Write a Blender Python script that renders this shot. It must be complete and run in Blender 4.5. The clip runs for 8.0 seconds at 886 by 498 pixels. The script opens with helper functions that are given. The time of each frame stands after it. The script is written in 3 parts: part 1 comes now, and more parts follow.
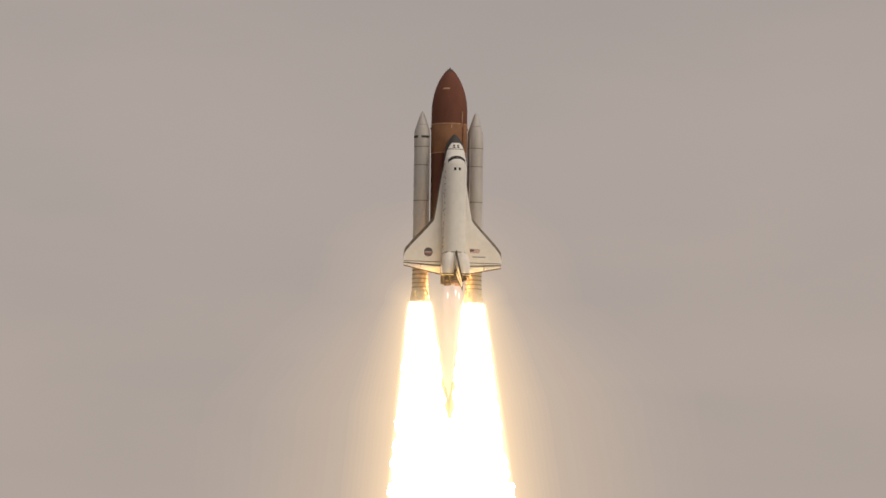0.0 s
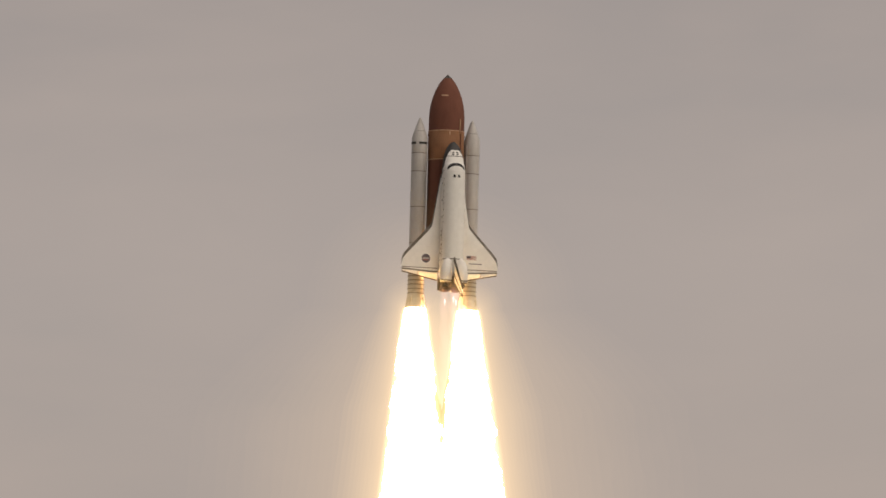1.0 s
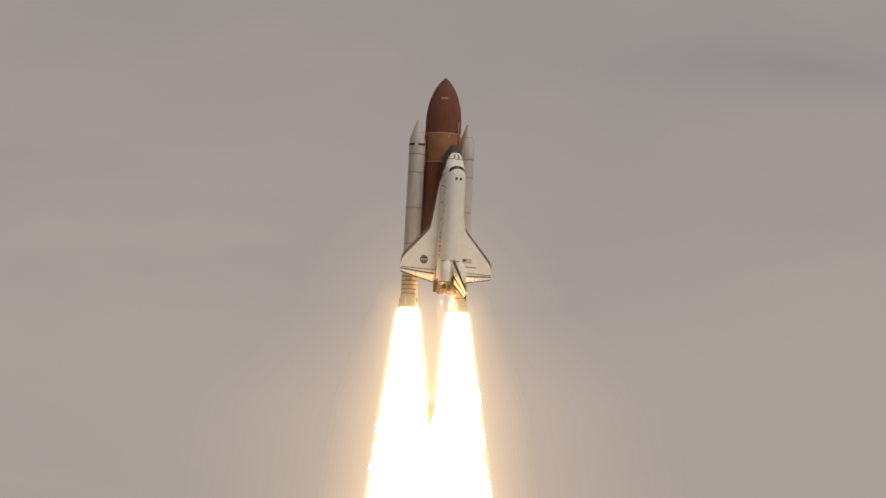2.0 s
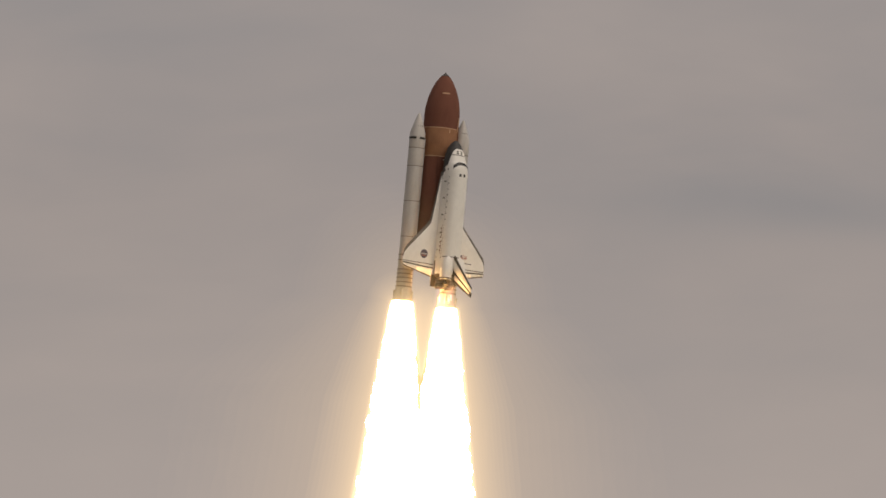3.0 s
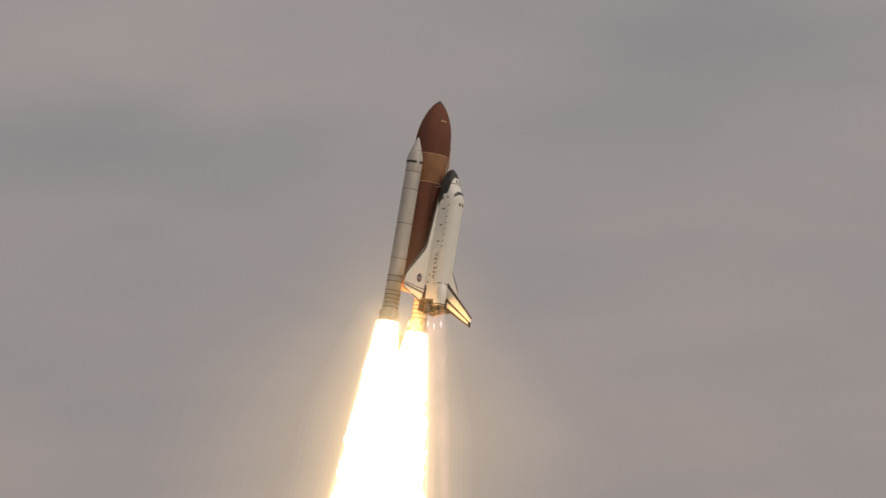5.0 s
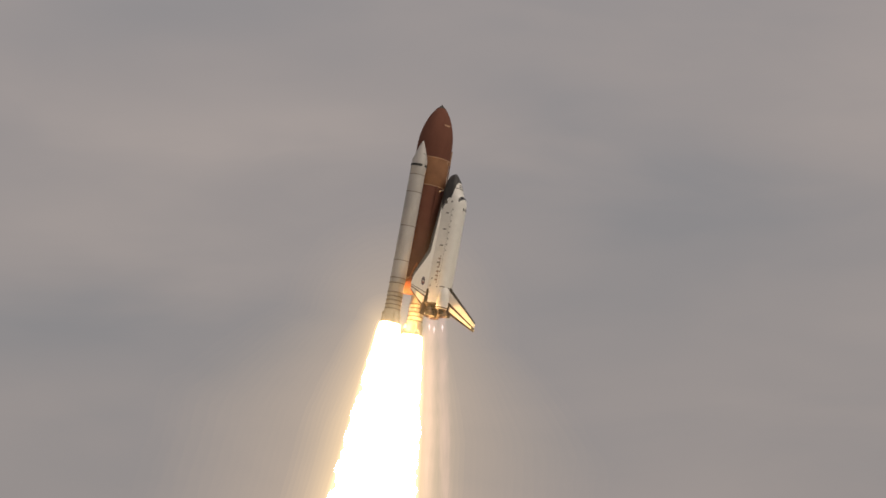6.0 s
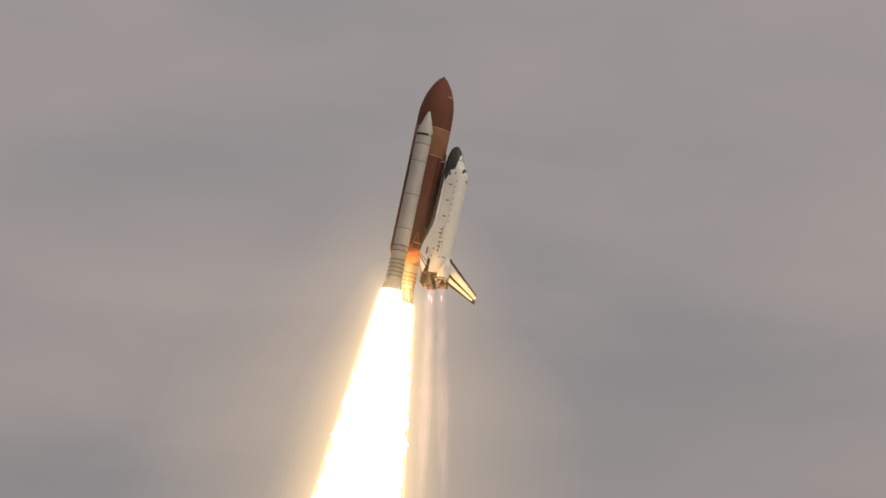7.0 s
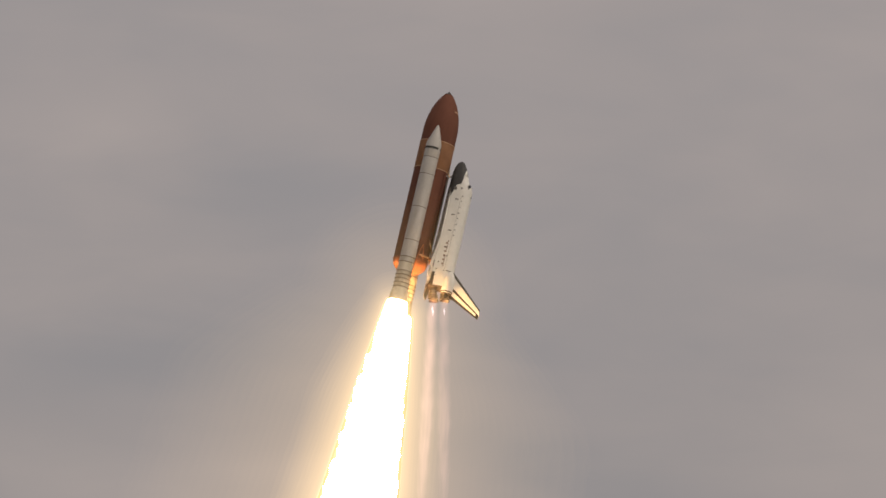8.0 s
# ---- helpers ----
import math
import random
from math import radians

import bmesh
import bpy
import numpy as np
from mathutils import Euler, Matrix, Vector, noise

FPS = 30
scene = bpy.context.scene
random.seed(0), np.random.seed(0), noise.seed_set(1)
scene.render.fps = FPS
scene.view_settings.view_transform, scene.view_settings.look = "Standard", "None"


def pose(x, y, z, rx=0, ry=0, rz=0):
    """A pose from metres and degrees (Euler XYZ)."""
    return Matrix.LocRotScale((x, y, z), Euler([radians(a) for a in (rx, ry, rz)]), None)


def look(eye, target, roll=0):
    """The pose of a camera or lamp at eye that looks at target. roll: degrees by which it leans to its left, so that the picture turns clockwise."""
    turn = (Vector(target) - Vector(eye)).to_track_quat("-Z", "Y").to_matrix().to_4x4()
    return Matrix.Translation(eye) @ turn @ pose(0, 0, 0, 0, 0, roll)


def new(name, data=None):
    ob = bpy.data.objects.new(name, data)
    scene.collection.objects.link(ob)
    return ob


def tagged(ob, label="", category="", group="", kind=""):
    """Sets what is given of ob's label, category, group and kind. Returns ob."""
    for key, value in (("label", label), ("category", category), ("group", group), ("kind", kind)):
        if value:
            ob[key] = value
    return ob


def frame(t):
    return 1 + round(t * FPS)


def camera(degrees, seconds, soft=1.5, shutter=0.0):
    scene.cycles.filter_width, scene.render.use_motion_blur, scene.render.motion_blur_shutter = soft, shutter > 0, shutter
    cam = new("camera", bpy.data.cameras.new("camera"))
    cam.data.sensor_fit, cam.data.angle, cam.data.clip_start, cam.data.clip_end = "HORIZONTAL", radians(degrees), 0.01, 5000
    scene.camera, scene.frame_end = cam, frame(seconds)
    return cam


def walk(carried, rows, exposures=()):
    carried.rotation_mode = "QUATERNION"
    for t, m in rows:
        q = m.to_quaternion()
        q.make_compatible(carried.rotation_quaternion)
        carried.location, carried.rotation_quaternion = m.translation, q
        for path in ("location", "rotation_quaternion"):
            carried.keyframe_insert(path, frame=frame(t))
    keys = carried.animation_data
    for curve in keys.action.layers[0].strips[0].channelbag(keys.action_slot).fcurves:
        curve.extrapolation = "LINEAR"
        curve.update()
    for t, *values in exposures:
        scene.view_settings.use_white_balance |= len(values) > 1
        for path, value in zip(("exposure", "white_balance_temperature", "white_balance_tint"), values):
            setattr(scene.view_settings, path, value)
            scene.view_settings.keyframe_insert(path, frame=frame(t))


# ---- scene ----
# ---------------------------------------------------------------- camera

SHIP = [  # seconds, metres, degrees
    (0.0, -0.95, 2955.04, 304.94, -0.24, 0.87, 10.99),
    (0.5, -1.03, 2959.53, 319.52, 0.20, 1.11, 12.28),
    (1.0, -1.17, 2963.99, 334.36, 0.89, 1.37, 14.75),
    (1.5, -1.47, 2967.85, 349.52, 0.86, 2.21, 18.57),
    (3.0, -1.58, 2979.32, 401.35, 4.35, 3.29, 34.67),
    (3.5, -1.13, 2982.08, 421.85, 5.16, 3.78, 40.03),
    (4.0, -0.46, 2984.36, 443.54, 6.15, 4.33, 46.28),
    (4.5, 0.54, 2986.39, 465.74, 7.34, 4.59, 52.96),
    (6.0, 5.86, 2991.87, 533.31, 9.43, 4.12, 65.14),
    (6.5, 7.81, 2992.89, 556.30, 10.41, 4.06, 71.55),
    (7.0, 10.16, 2993.69, 579.48, 11.08, 3.97, 77.18),
    (7.5, 12.71, 2994.32, 602.90, 11.79, 3.87, 82.07),
    (8.0, 15.49, 2994.80, 626.53, 12.37, 3.91, 85.66),
]
AIM = [  # seconds, degrees above the horizon, degrees to the right
    (0.0, 6.101, -0.036),
    (0.5, 6.384, -0.034),
    (1.0, 6.674, -0.016),
    (1.5, 6.991, -0.002),
    (1.7, 7.096, 0.003),
    (2.8, 7.750, 0.046),
    (3.0, 7.889, 0.054),
    (3.5, 8.250, 0.088),
    (4.0, 8.677, 0.134),
    (4.5, 9.160, 0.175),
    (4.7, 9.334, 0.194),
    (5.8, 10.285, 0.300),
    (6.0, 10.438, 0.307),
    (6.5, 10.785, 0.353),
    (7.0, 11.138, 0.407),
    (7.5, 11.592, 0.453),
    (8.0, 12.051, 0.500),
]


def glide(rows, step=0.1, end=8.0):
    """Natural cubic through the rows, sampled evenly."""
    a = np.array(rows, float)
    t, y = a[:, 0], a[:, 1:]
    n, h = len(t), np.diff(t)
    m, r = np.eye(n), np.zeros_like(y)
    for i in range(1, n - 1):
        m[i, i - 1:i + 2] = h[i - 1], 2 * (h[i - 1] + h[i]), h[i]
        r[i] = 6 * ((y[i + 1] - y[i]) / h[i] - (y[i] - y[i - 1]) / h[i - 1])
    c = np.linalg.solve(m, r)
    out = []
    for s in np.arange(0, end + step / 2, step):
        i = min(max(int(np.searchsorted(t, s, "right")) - 1, 0), n - 2)
        u, w = s - t[i], t[i + 1] - s
        v = (c[i] * w ** 3 + c[i + 1] * u ** 3) / (6 * h[i]) + (y[i] / h[i] - c[i] * h[i] / 6) * w + (y[i + 1] / h[i] - c[i + 1] * h[i] / 6) * u
        out.append((round(float(s), 3), *[float(q) for q in v]))
    return out


EYE = (0, 0, 1.8)
cam = camera(4.0727, 8.0, soft=1.6)
walk(cam, [(t, pose(*EYE, 90 + up, 0, -right)) for t, up, right in glide(AIM)],
     exposures=[(0.0, 0.15), (1.5, 0.10), (3.0, 0.03), (4.0, 0.0), (8.0, 0.0)])
SHIP_PATH = [(t, pose(*p)) for t, *p in glide(SHIP)]

# ---------------------------------------------------------------- light
scene.cycles.transparent_max_bounces = 200   # the flames and their halos are many thin layers
SUN_UP, SUN_TURN = 36, 131      # degrees above the horizon; bearing from north, clockwise

world = bpy.data.worlds.new("sky")
scene.world = world
world.use_nodes = True


class Net:
    """Short way to write node trees."""

    def __init__(self, tree):
        self.tree = tree
        tree.nodes.clear()

    def add(self, kind, **inputs):
        n = self.tree.nodes.new(kind)
        for k, v in inputs.items():
            self.put(n, k.replace("_", " "), v)
        return n

    def put(self, n, key, v):
        sock = n.inputs[int(key[1:])] if key[0] == "i" and key[1:].isdigit() else n.inputs[key]
        if isinstance(v, bpy.types.NodeSocket):
            self.tree.links.new(v, sock)
        else:
            sock.default_value = v

    def math(self, op, a, b=0.0, c=0.0):
        n = self.add("ShaderNodeMath", i0=a, i1=b, i2=c)
        n.operation = op
        return n.outputs[0]

    def spread(self, value, low, high, a=0.0, b=1.0):
        return self.add("ShaderNodeMapRange", Value=value, From_Min=low, From_Max=high, To_Min=a, To_Max=b).outputs[0]

    def mix(self, f, a, b, blend="MIX"):
        n = self.add("ShaderNodeMix")
        n.data_type, n.blend_type = "RGBA", blend
        for i, v in ((0, f), (6, a), (7, b)):
            self.put(n, "i%d" % i, v)
        return n.outputs[2]

    def ramp(self, f, stops):
        n = self.add("ShaderNodeValToRGB", Fac=f)
        e = n.color_ramp.elements
        while len(e) < len(stops):
            e.new(0.5)
        for el, (p, c) in zip(e, stops):
            el.position, el.color = p, (*c, 1) if len(c) == 3 else c
        return n.outputs[0]


def build_sky():
    w = Net(world.node_tree)
    way = w.add("ShaderNodeTexCoord").outputs["Generated"]
    clear = w.add("ShaderNodeTexSky")
    clear.sky_type, clear.sun_disc = "NISHITA", False
    clear.sun_elevation, clear.sun_rotation = radians(SUN_UP), radians(SUN_TURN)
    sep = w.add("ShaderNodeSeparateXYZ", Vector=way)
    # stratus: broad banks and thinner streaks, both drawn out along the horizon
    def cloud(scale, seed, detail, rough):
        m = w.add("ShaderNodeMapping", Vector=way, Location=seed, Scale=scale)
        return w.add("ShaderNodeTexNoise", Vector=m.outputs[0], Scale=1.0, Detail=detail, Roughness=rough, Distortion=0.4).outputs["Fac"]
    banks = cloud((26, 26, 60), (3.1, 0.4, 1.7), 3.0, 0.5)
    streaks = cloud((45, 45, 150), (7.3, 2.0, 5.2), 5.0, 0.55)
    tone = w.math("ADD", w.math("MULTIPLY", banks, 0.7), w.math("MULTIPLY", streaks, 0.3))
    # low down the haze evens the layer out
    clearer = w.spread(sep.outputs["Z"], 0.115, 0.15, 0.4, 1.0)
    tone = w.math("MULTIPLY_ADD", w.math("SUBTRACT", tone, 0.5), clearer, 0.5)
    # single banks that stand out of the layer: bearing, height, half width, half height in degrees, tone
    bearing = w.math("MULTIPLY", w.math("ARCTAN2", sep.outputs["X"], sep.outputs["Y"]), 57.2958)
    height = w.math("MULTIPLY", w.math("ARCSINE", sep.outputs["Z"]), 57.2958)
    ruffle = w.math("MULTIPLY_ADD", streaks, 1.6, -0.8)
    for b, h, wide, tall, amount in ((1.45, 8.12, 0.72, 0.19, -0.15), (1.9, 8.05, 0.5, 0.10, -0.12), (-0.5, 11.0, 1.0, 0.20, 0.16), (-1.0, 11.55, 0.8, 0.16, -0.13), (-0.35, 12.36, 0.65, 0.16, -0.10), (1.4, 10.55, 0.9, 0.3, -0.12), (1.2, 12.25, 0.7, 0.2, -0.08), (-1.3, 12.6, 0.8, 0.22, 0.12), (-1.1, 10.05, 0.8, 0.25, -0.20)):
        dx = w.math("DIVIDE", w.math("SUBTRACT", bearing, b), wide)
        dy = w.math("ADD", w.math("DIVIDE", w.math("SUBTRACT", height, h), tall), ruffle)
        r2 = w.math("ADD", w.math("MULTIPLY", dx, dx), w.math("MULTIPLY", dy, dy))
        tone = w.math("MULTIPLY_ADD", w.math("EXPONENT", w.math("MULTIPLY", r2, -1.0)), amount, tone)
    tone = w.spread(tone, 0.25, 0.75)
    grey = w.ramp(tone, [(0.0, (0.280, 0.259, 0.257)), (0.5, (0.340, 0.296, 0.280)), (1.0, (0.396, 0.335, 0.307))])
    # the layer is brighter and warmer in the haze near the horizon, and thickest a little above it
    level = w.ramp(sep.outputs["Z"], [(0.0, (1.125, 1.07, 0.995)), (0.09, (1.125, 1.07, 0.995)), (0.115, (1.10, 1.07, 1.025)), (0.142, (0.957, 0.937, 0.912)), (0.175, (0.920, 0.935, 0.940)), (0.20, (0.975, 0.99, 1.005)), (0.222, (1.035, 1.045, 1.06))])
    cover = w.mix(1.0, grey, level, "MULTIPLY")
    thin = w.mix(0.04, cover, w.mix(1.0, clear.outputs[0], (0.10, 0.10, 0.10, 1), "MULTIPLY"))
    bg = w.add("ShaderNodeBackground", Color=thin, Strength=1.0)
    w.add("ShaderNodeOutputWorld", Surface=bg.outputs[0])


build_sky()
sun = new("sun", bpy.data.lights.new("sun", "SUN"))
sun.data.energy, sun.data.angle, sun.data.color = 1.5, radians(60), (1.0, 0.87, 0.71)
a, e = radians(SUN_TURN), radians(SUN_UP)
sun.matrix_world = look((math.sin(a) * math.cos(e) * 50, math.cos(a) * math.cos(e) * 50, math.sin(e) * 50), (0, 0, 0))


# ---------------------------------------------------------------- materials
def surface(name, dark, light, rough=0.6, metal=0.0, scale=1.5, fine=12.0, bump=0.02, stretch=(1, 1, 1), spec=0.5, extra=None):
    """A worn surface: broad stains and fine grain between two tones."""
    mat = bpy.data.materials.new(name)
    mat.use_nodes = True
    w = Net(mat.node_tree)
    at = w.add("ShaderNodeMapping", Vector=w.add("ShaderNodeTexCoord").outputs["Object"], Scale=stretch).outputs[0]
    broad = w.add("ShaderNodeTexNoise", Vector=at, Scale=scale, Detail=4.0, Roughness=0.6).outputs["Fac"]
    grain = w.add("ShaderNodeTexNoise", Vector=at, Scale=fine, Detail=3.0, Roughness=0.6).outputs["Fac"]
    f = w.math("ADD", w.math("MULTIPLY", broad, 0.7), w.math("MULTIPLY", grain, 0.3))
    f = w.spread(f, 0.33, 0.67)
    col = w.mix(f, (*dark, 1), (*light, 1))
    if extra:
        col = extra(w, col, at)
    r = w.math("ADD", rough - 0.06, w.math("MULTIPLY", grain, 0.12))
    b = w.add("ShaderNodeBump", Strength=0.6, Distance=bump, Height=grain)
    s = w.add("ShaderNodeBsdfPrincipled", Base_Color=col, Roughness=r, Metallic=metal, Normal=b.outputs[0])
    s.inputs["Specular IOR Level"].default_value = spec
    w.add("ShaderNodeOutputMaterial", Surface=s.outputs[0])
    return mat


def tiles(size, amount):
    """Small tone steps from tile to tile."""
    def add(w, col, at):
        v = w.add("ShaderNodeTexVoronoi", Vector=at, Scale=1.0 / size, Randomness=0.0)
        v.distance = "CHEBYCHEV"
        s = w.add("ShaderNodeSeparateColor", Color=v.outputs["Color"]).outputs[0]
        return w.mix(w.math("MULTIPLY", s, amount), col, (0.02, 0.02, 0.02, 1))
    return add


def ribs(count):
    """Stringers round the tank: narrow vertical ribs."""
    def add(w, col, at):
        sp = w.add("ShaderNodeSeparateXYZ", Vector=at)
        ang = w.math("ARCTAN2", sp.outputs[0], sp.outputs[1])
        s = w.math("SINE", w.math("MULTIPLY", ang, float(count)))
        return w.mix(w.math("MULTIPLY_ADD", s, 0.05, 0.05), col, (0.10, 0.04, 0.02, 1))
    return add


def glow(name, color, strength, solid=True, lights=True, rag=0.0, scale=0.3):
    """Burning gas or a halo of glow: solid, or so thin that one sees through it."""
    mat = bpy.data.materials.new(name)
    mat.use_nodes = True
    w = Net(mat.node_tree)
    s = strength
    if rag:
        at = w.add("ShaderNodeMapping", Vector=w.add("ShaderNodeTexCoord").outputs["Object"], Scale=(1, 1, 0.35)).outputs[0]
        n = w.add("ShaderNodeTexNoise", Vector=at, Scale=scale, Detail=3.0).outputs["Fac"]
        s = w.math("MULTIPLY", strength, w.math("ADD", 1 - rag / 2, w.math("MULTIPLY", w.math("SUBTRACT", n, 0.5), 2 * rag)))
    out = w.add("ShaderNodeEmission", Color=(*color, 1), Strength=s).outputs[0]
    if not solid:
        out = w.add("ShaderNodeAddShader", i0=w.add("ShaderNodeBsdfTransparent").outputs[0], i1=out).outputs[0]
    w.add("ShaderNodeOutputMaterial", Surface=out)
    if not lights:
        mat.cycles.emission_sampling = "NONE"
    return mat


FOAM = surface("foam", (0.130, 0.053, 0.037), (0.178, 0.074, 0.050), 0.85, 0, 0.35, 6, 0.02, (1, 1, 0.4), 0.2)
FOAM_RIBBED = surface("foam_ribbed", (0.235, 0.118, 0.066), (0.30, 0.155, 0.085), 0.85, 0, 0.5, 6, 0.02, (1, 1, 1), 0.2, ribs(54))
FOAM_PALE = surface("foam_pale", (0.38, 0.225, 0.135), (0.48, 0.30, 0.185), 0.8, 0, 1, 8, 0.01)
# tank foam brightened to orange: firelight on the lower end, held in the colour
FOAM_FLAMELIT = surface("foam_flamelit", (0.30, 0.10, 0.04), (0.40, 0.14, 0.055), 0.85, 0, 0.5, 6, 0.02)
BOOSTER_WHITE = surface("booster_white", (0.39, 0.370, 0.352), (0.525, 0.502, 0.482), 0.5, 0, 0.5, 5, 0.01, (1, 1, 0.25))
BOOSTER_JOINT = surface("booster_joint", (0.13, 0.11, 0.09), (0.23, 0.195, 0.16), 0.7, 0, 2, 9)
# joint tone lightened to carry the flame's glow on the lower rings
BOOSTER_STIFFENER_LIT = surface("booster_stiffener_lit", (0.22, 0.18, 0.14), (0.33, 0.27, 0.21), 0.7, 0, 2, 9)
# booster white with the flame's warm light mixed into the colour
BOOSTER_FLAMELIT = surface("booster_flamelit", (0.50, 0.44, 0.36), (0.66, 0.60, 0.50), 0.6, 0, 0.9, 6)
BLACK_PAINT = surface("black_paint", (0.02, 0.02, 0.02), (0.04, 0.038, 0.036), 0.6)
NOZZLE_DARK = surface("nozzle_dark", (0.05, 0.045, 0.04), (0.10, 0.09, 0.08), 0.6, 0.3)
TILE_WHITE = surface("tile_white", (0.73, 0.715, 0.685), (0.80, 0.785, 0.755), 0.6, 0, 0.3, 7, 0.01, (1, 1, 1), 0.4, tiles(0.9, 0.05))
TILE_BLACK = surface("tile_black", (0.020, 0.019, 0.020), (0.048, 0.044, 0.043), 0.55, 0, 1.2, 7, 0.01, (1, 1, 1), 0.5, tiles(0.5, 0.3))
EDGE_GREY = surface("edge_grey", (0.055, 0.046, 0.039), (0.105, 0.090, 0.077), 0.5, 0, 1.5, 9)
SEAM = surface("seam", (0.08, 0.075, 0.07), (0.15, 0.14, 0.13), 0.8)
WINDOW_GLASS = surface("window_glass", (0.015, 0.016, 0.018), (0.025, 0.026, 0.03), 0.08, 0, 1, 4, 0.0, (1, 1, 1), 0.6)
ENGINE_METAL = surface("engine_metal", (0.19, 0.15, 0.105), (0.33, 0.265, 0.19), 0.42, 0.6, 2, 9)
HEAT_SHIELD = surface("heat_shield", (0.10, 0.075, 0.055), (0.19, 0.14, 0.10), 0.75, 0, 1.5, 8)
PIPE_METAL = surface("pipe_metal", (0.52, 0.48, 0.43), (0.66, 0.62, 0.56), 0.45, 0.2)
BLUE = surface("blue_paint", (0.05, 0.045, 0.075), (0.075, 0.068, 0.11), 0.6)
LETTERING = surface("lettering", (0.20, 0.14, 0.11), (0.30, 0.21, 0.17), 0.7)
EMBLEM_PALE = surface("emblem_pale", (0.34, 0.31, 0.31), (0.44, 0.40, 0.40), 0.6)
SEAM_PALE = surface("seam_pale", (0.40, 0.385, 0.365), (0.5, 0.485, 0.46), 0.7)
RED = surface("red_paint", (0.27, 0.07, 0.055), (0.34, 0.10, 0.08), 0.6)
WHITE = surface("white_paint", (0.72, 0.71, 0.69), (0.80, 0.79, 0.77), 0.6)
GROUND = surface("scrub", (0.06, 0.075, 0.03), (0.16, 0.14, 0.08), 0.95, 0, 0.004, 0.08, 0.3)

FIRE = glow("fire", (1.0, 0.56, 0.21), 75.0, rag=0.5)
DIAMOND = glow("shock_diamond", (1.0, 0.88, 0.92), 0.24, False, False)
JET = glow("jet", (0.58, 0.32, 0.26), 0.033, False, False, 0.9, 0.35)


# ---------------------------------------------------------------- tools
BASE = {}     # where each thing's own origin lies in the space of the whole stack


def thing(name, base, label, category, group=""):
    ob = tagged(new(name), label, category, group)
    ob.location = base
    ob.empty_display_size = 2
    BASE[ob] = Vector(base)
    return ob


def part(name, bm, mat, parent, label="", smooth=True):
    """Links a bmesh, given in the stack's space, as one mesh under a thing or a part."""
    root = parent
    while root.parent:
        root = root.parent
    bmesh.ops.recalc_face_normals(bm, faces=bm.faces)
    if root in BASE:
        bmesh.ops.translate(bm, vec=-BASE[root], verts=bm.verts)
    me = bpy.data.meshes.new(name)
    bm.to_mesh(me)
    bm.free()
    me.materials.append(mat)
    if smooth:
        me.shade_smooth()
        me.set_sharp_from_angle(angle=radians(38))
    ob = new(name, me)
    ob.parent = parent
    if label:
        tagged(ob, label)
    return ob


def loft(rings, cap=True, closed=True):
    bm = bmesh.new()
    vs = [[bm.verts.new(p) for p in ring] for ring in rings]
    n = len(rings[0])
    for a, b in zip(vs, vs[1:]):
        for i in range(n if closed else n - 1):
            j = (i + 1) % n
            bm.faces.new((a[i], a[j], b[j], b[i]))
    if cap:
        bm.faces.new(list(reversed(vs[0])))
        bm.faces.new(vs[-1])
    return bm


def lathe(profile, x=0, y=0, seg=48, cap=False):
    """Turned about an upright axis: (z, radius) pairs."""
    return loft([[(x + r * math.sin(2 * math.pi * i / seg), y - r * math.cos(2 * math.pi * i / seg), z) for i in range(seg)] for z, r in profile], cap)


def tube(points, r, seg=10):
    """A round bar along points."""
    pts = [Vector(p) for p in points]
    rings = []
    for i, p in enumerate(pts):
        d = (pts[min(i + 1, len(pts) - 1)] - pts[max(i - 1, 0)]).normalized()
        u = d.orthogonal().normalized() if i == 0 else (u - d * u.dot(d)).normalized()
        v = d.cross(u)
        rings.append([p + (u * math.cos(k * 2 * math.pi / seg) + v * math.sin(k * 2 * math.pi / seg)) * r for k in range(seg)])
    return loft(rings)


def join(*bms):
    out = bms[0]
    for b in bms[1:]:
        me = bpy.data.meshes.new("tmp")
        b.to_mesh(me)
        b.free()
        out.from_mesh(me)
        bpy.data.meshes.remove(me)
    return out


def box(cx, cy, cz, sx, sy, sz, bev=0.03):
    bm = bmesh.new()
    bmesh.ops.create_cube(bm, size=1, matrix=Matrix.Translation((cx, cy, cz)) @ Matrix.Diagonal((sx, sy, sz, 1)))
    bmesh.ops.bevel(bm, geom=bm.edges[:], offset=min(bev, sx / 3, sy / 3, sz / 3), segments=1, affect="EDGES")
    return bm


def ring(z, r, height, x=0, y=0, proud=0.06, seg=48):
    """A raised band round a body of radius r."""
    h = height / 2
    return lathe([(z - h, r - 0.02), (z - h * 0.8, r + proud), (z + h * 0.8, r + proud), (z + h, r - 0.02)], x, y, seg)


# ---------------------------------------------------------------- ground
def build_ground():
    bm = bmesh.new()
    n, s = 40, 24000
    vs = [[bm.verts.new(((i / n - 0.5) * 2 * s, (j / n - 0.5) * 2 * s, 0)) for i in range(n + 1)] for j in range(n + 1)]
    for j in range(n):
        for i in range(n):
            bm.faces.new((vs[j][i], vs[j][i + 1], vs[j + 1][i + 1], vs[j + 1][i]))
    me = bpy.data.meshes.new("ground")
    bm.to_mesh(me)
    bm.free()
    me.materials.append(GROUND)
    tagged(new("ground", me), "flat coastal scrub land far below the launch", "ground", kind="structure")


# ---------------------------------------------------------------- external tank
ET_R = 4.27


def et_radius(z):
    """Ogive nose, then the full width."""
    u = min(max(56.0 - z, 0) / 10.6, 1)
    return 0.2 + (ET_R - 0.2) * (1 - (1 - u) ** 2) ** 0.74


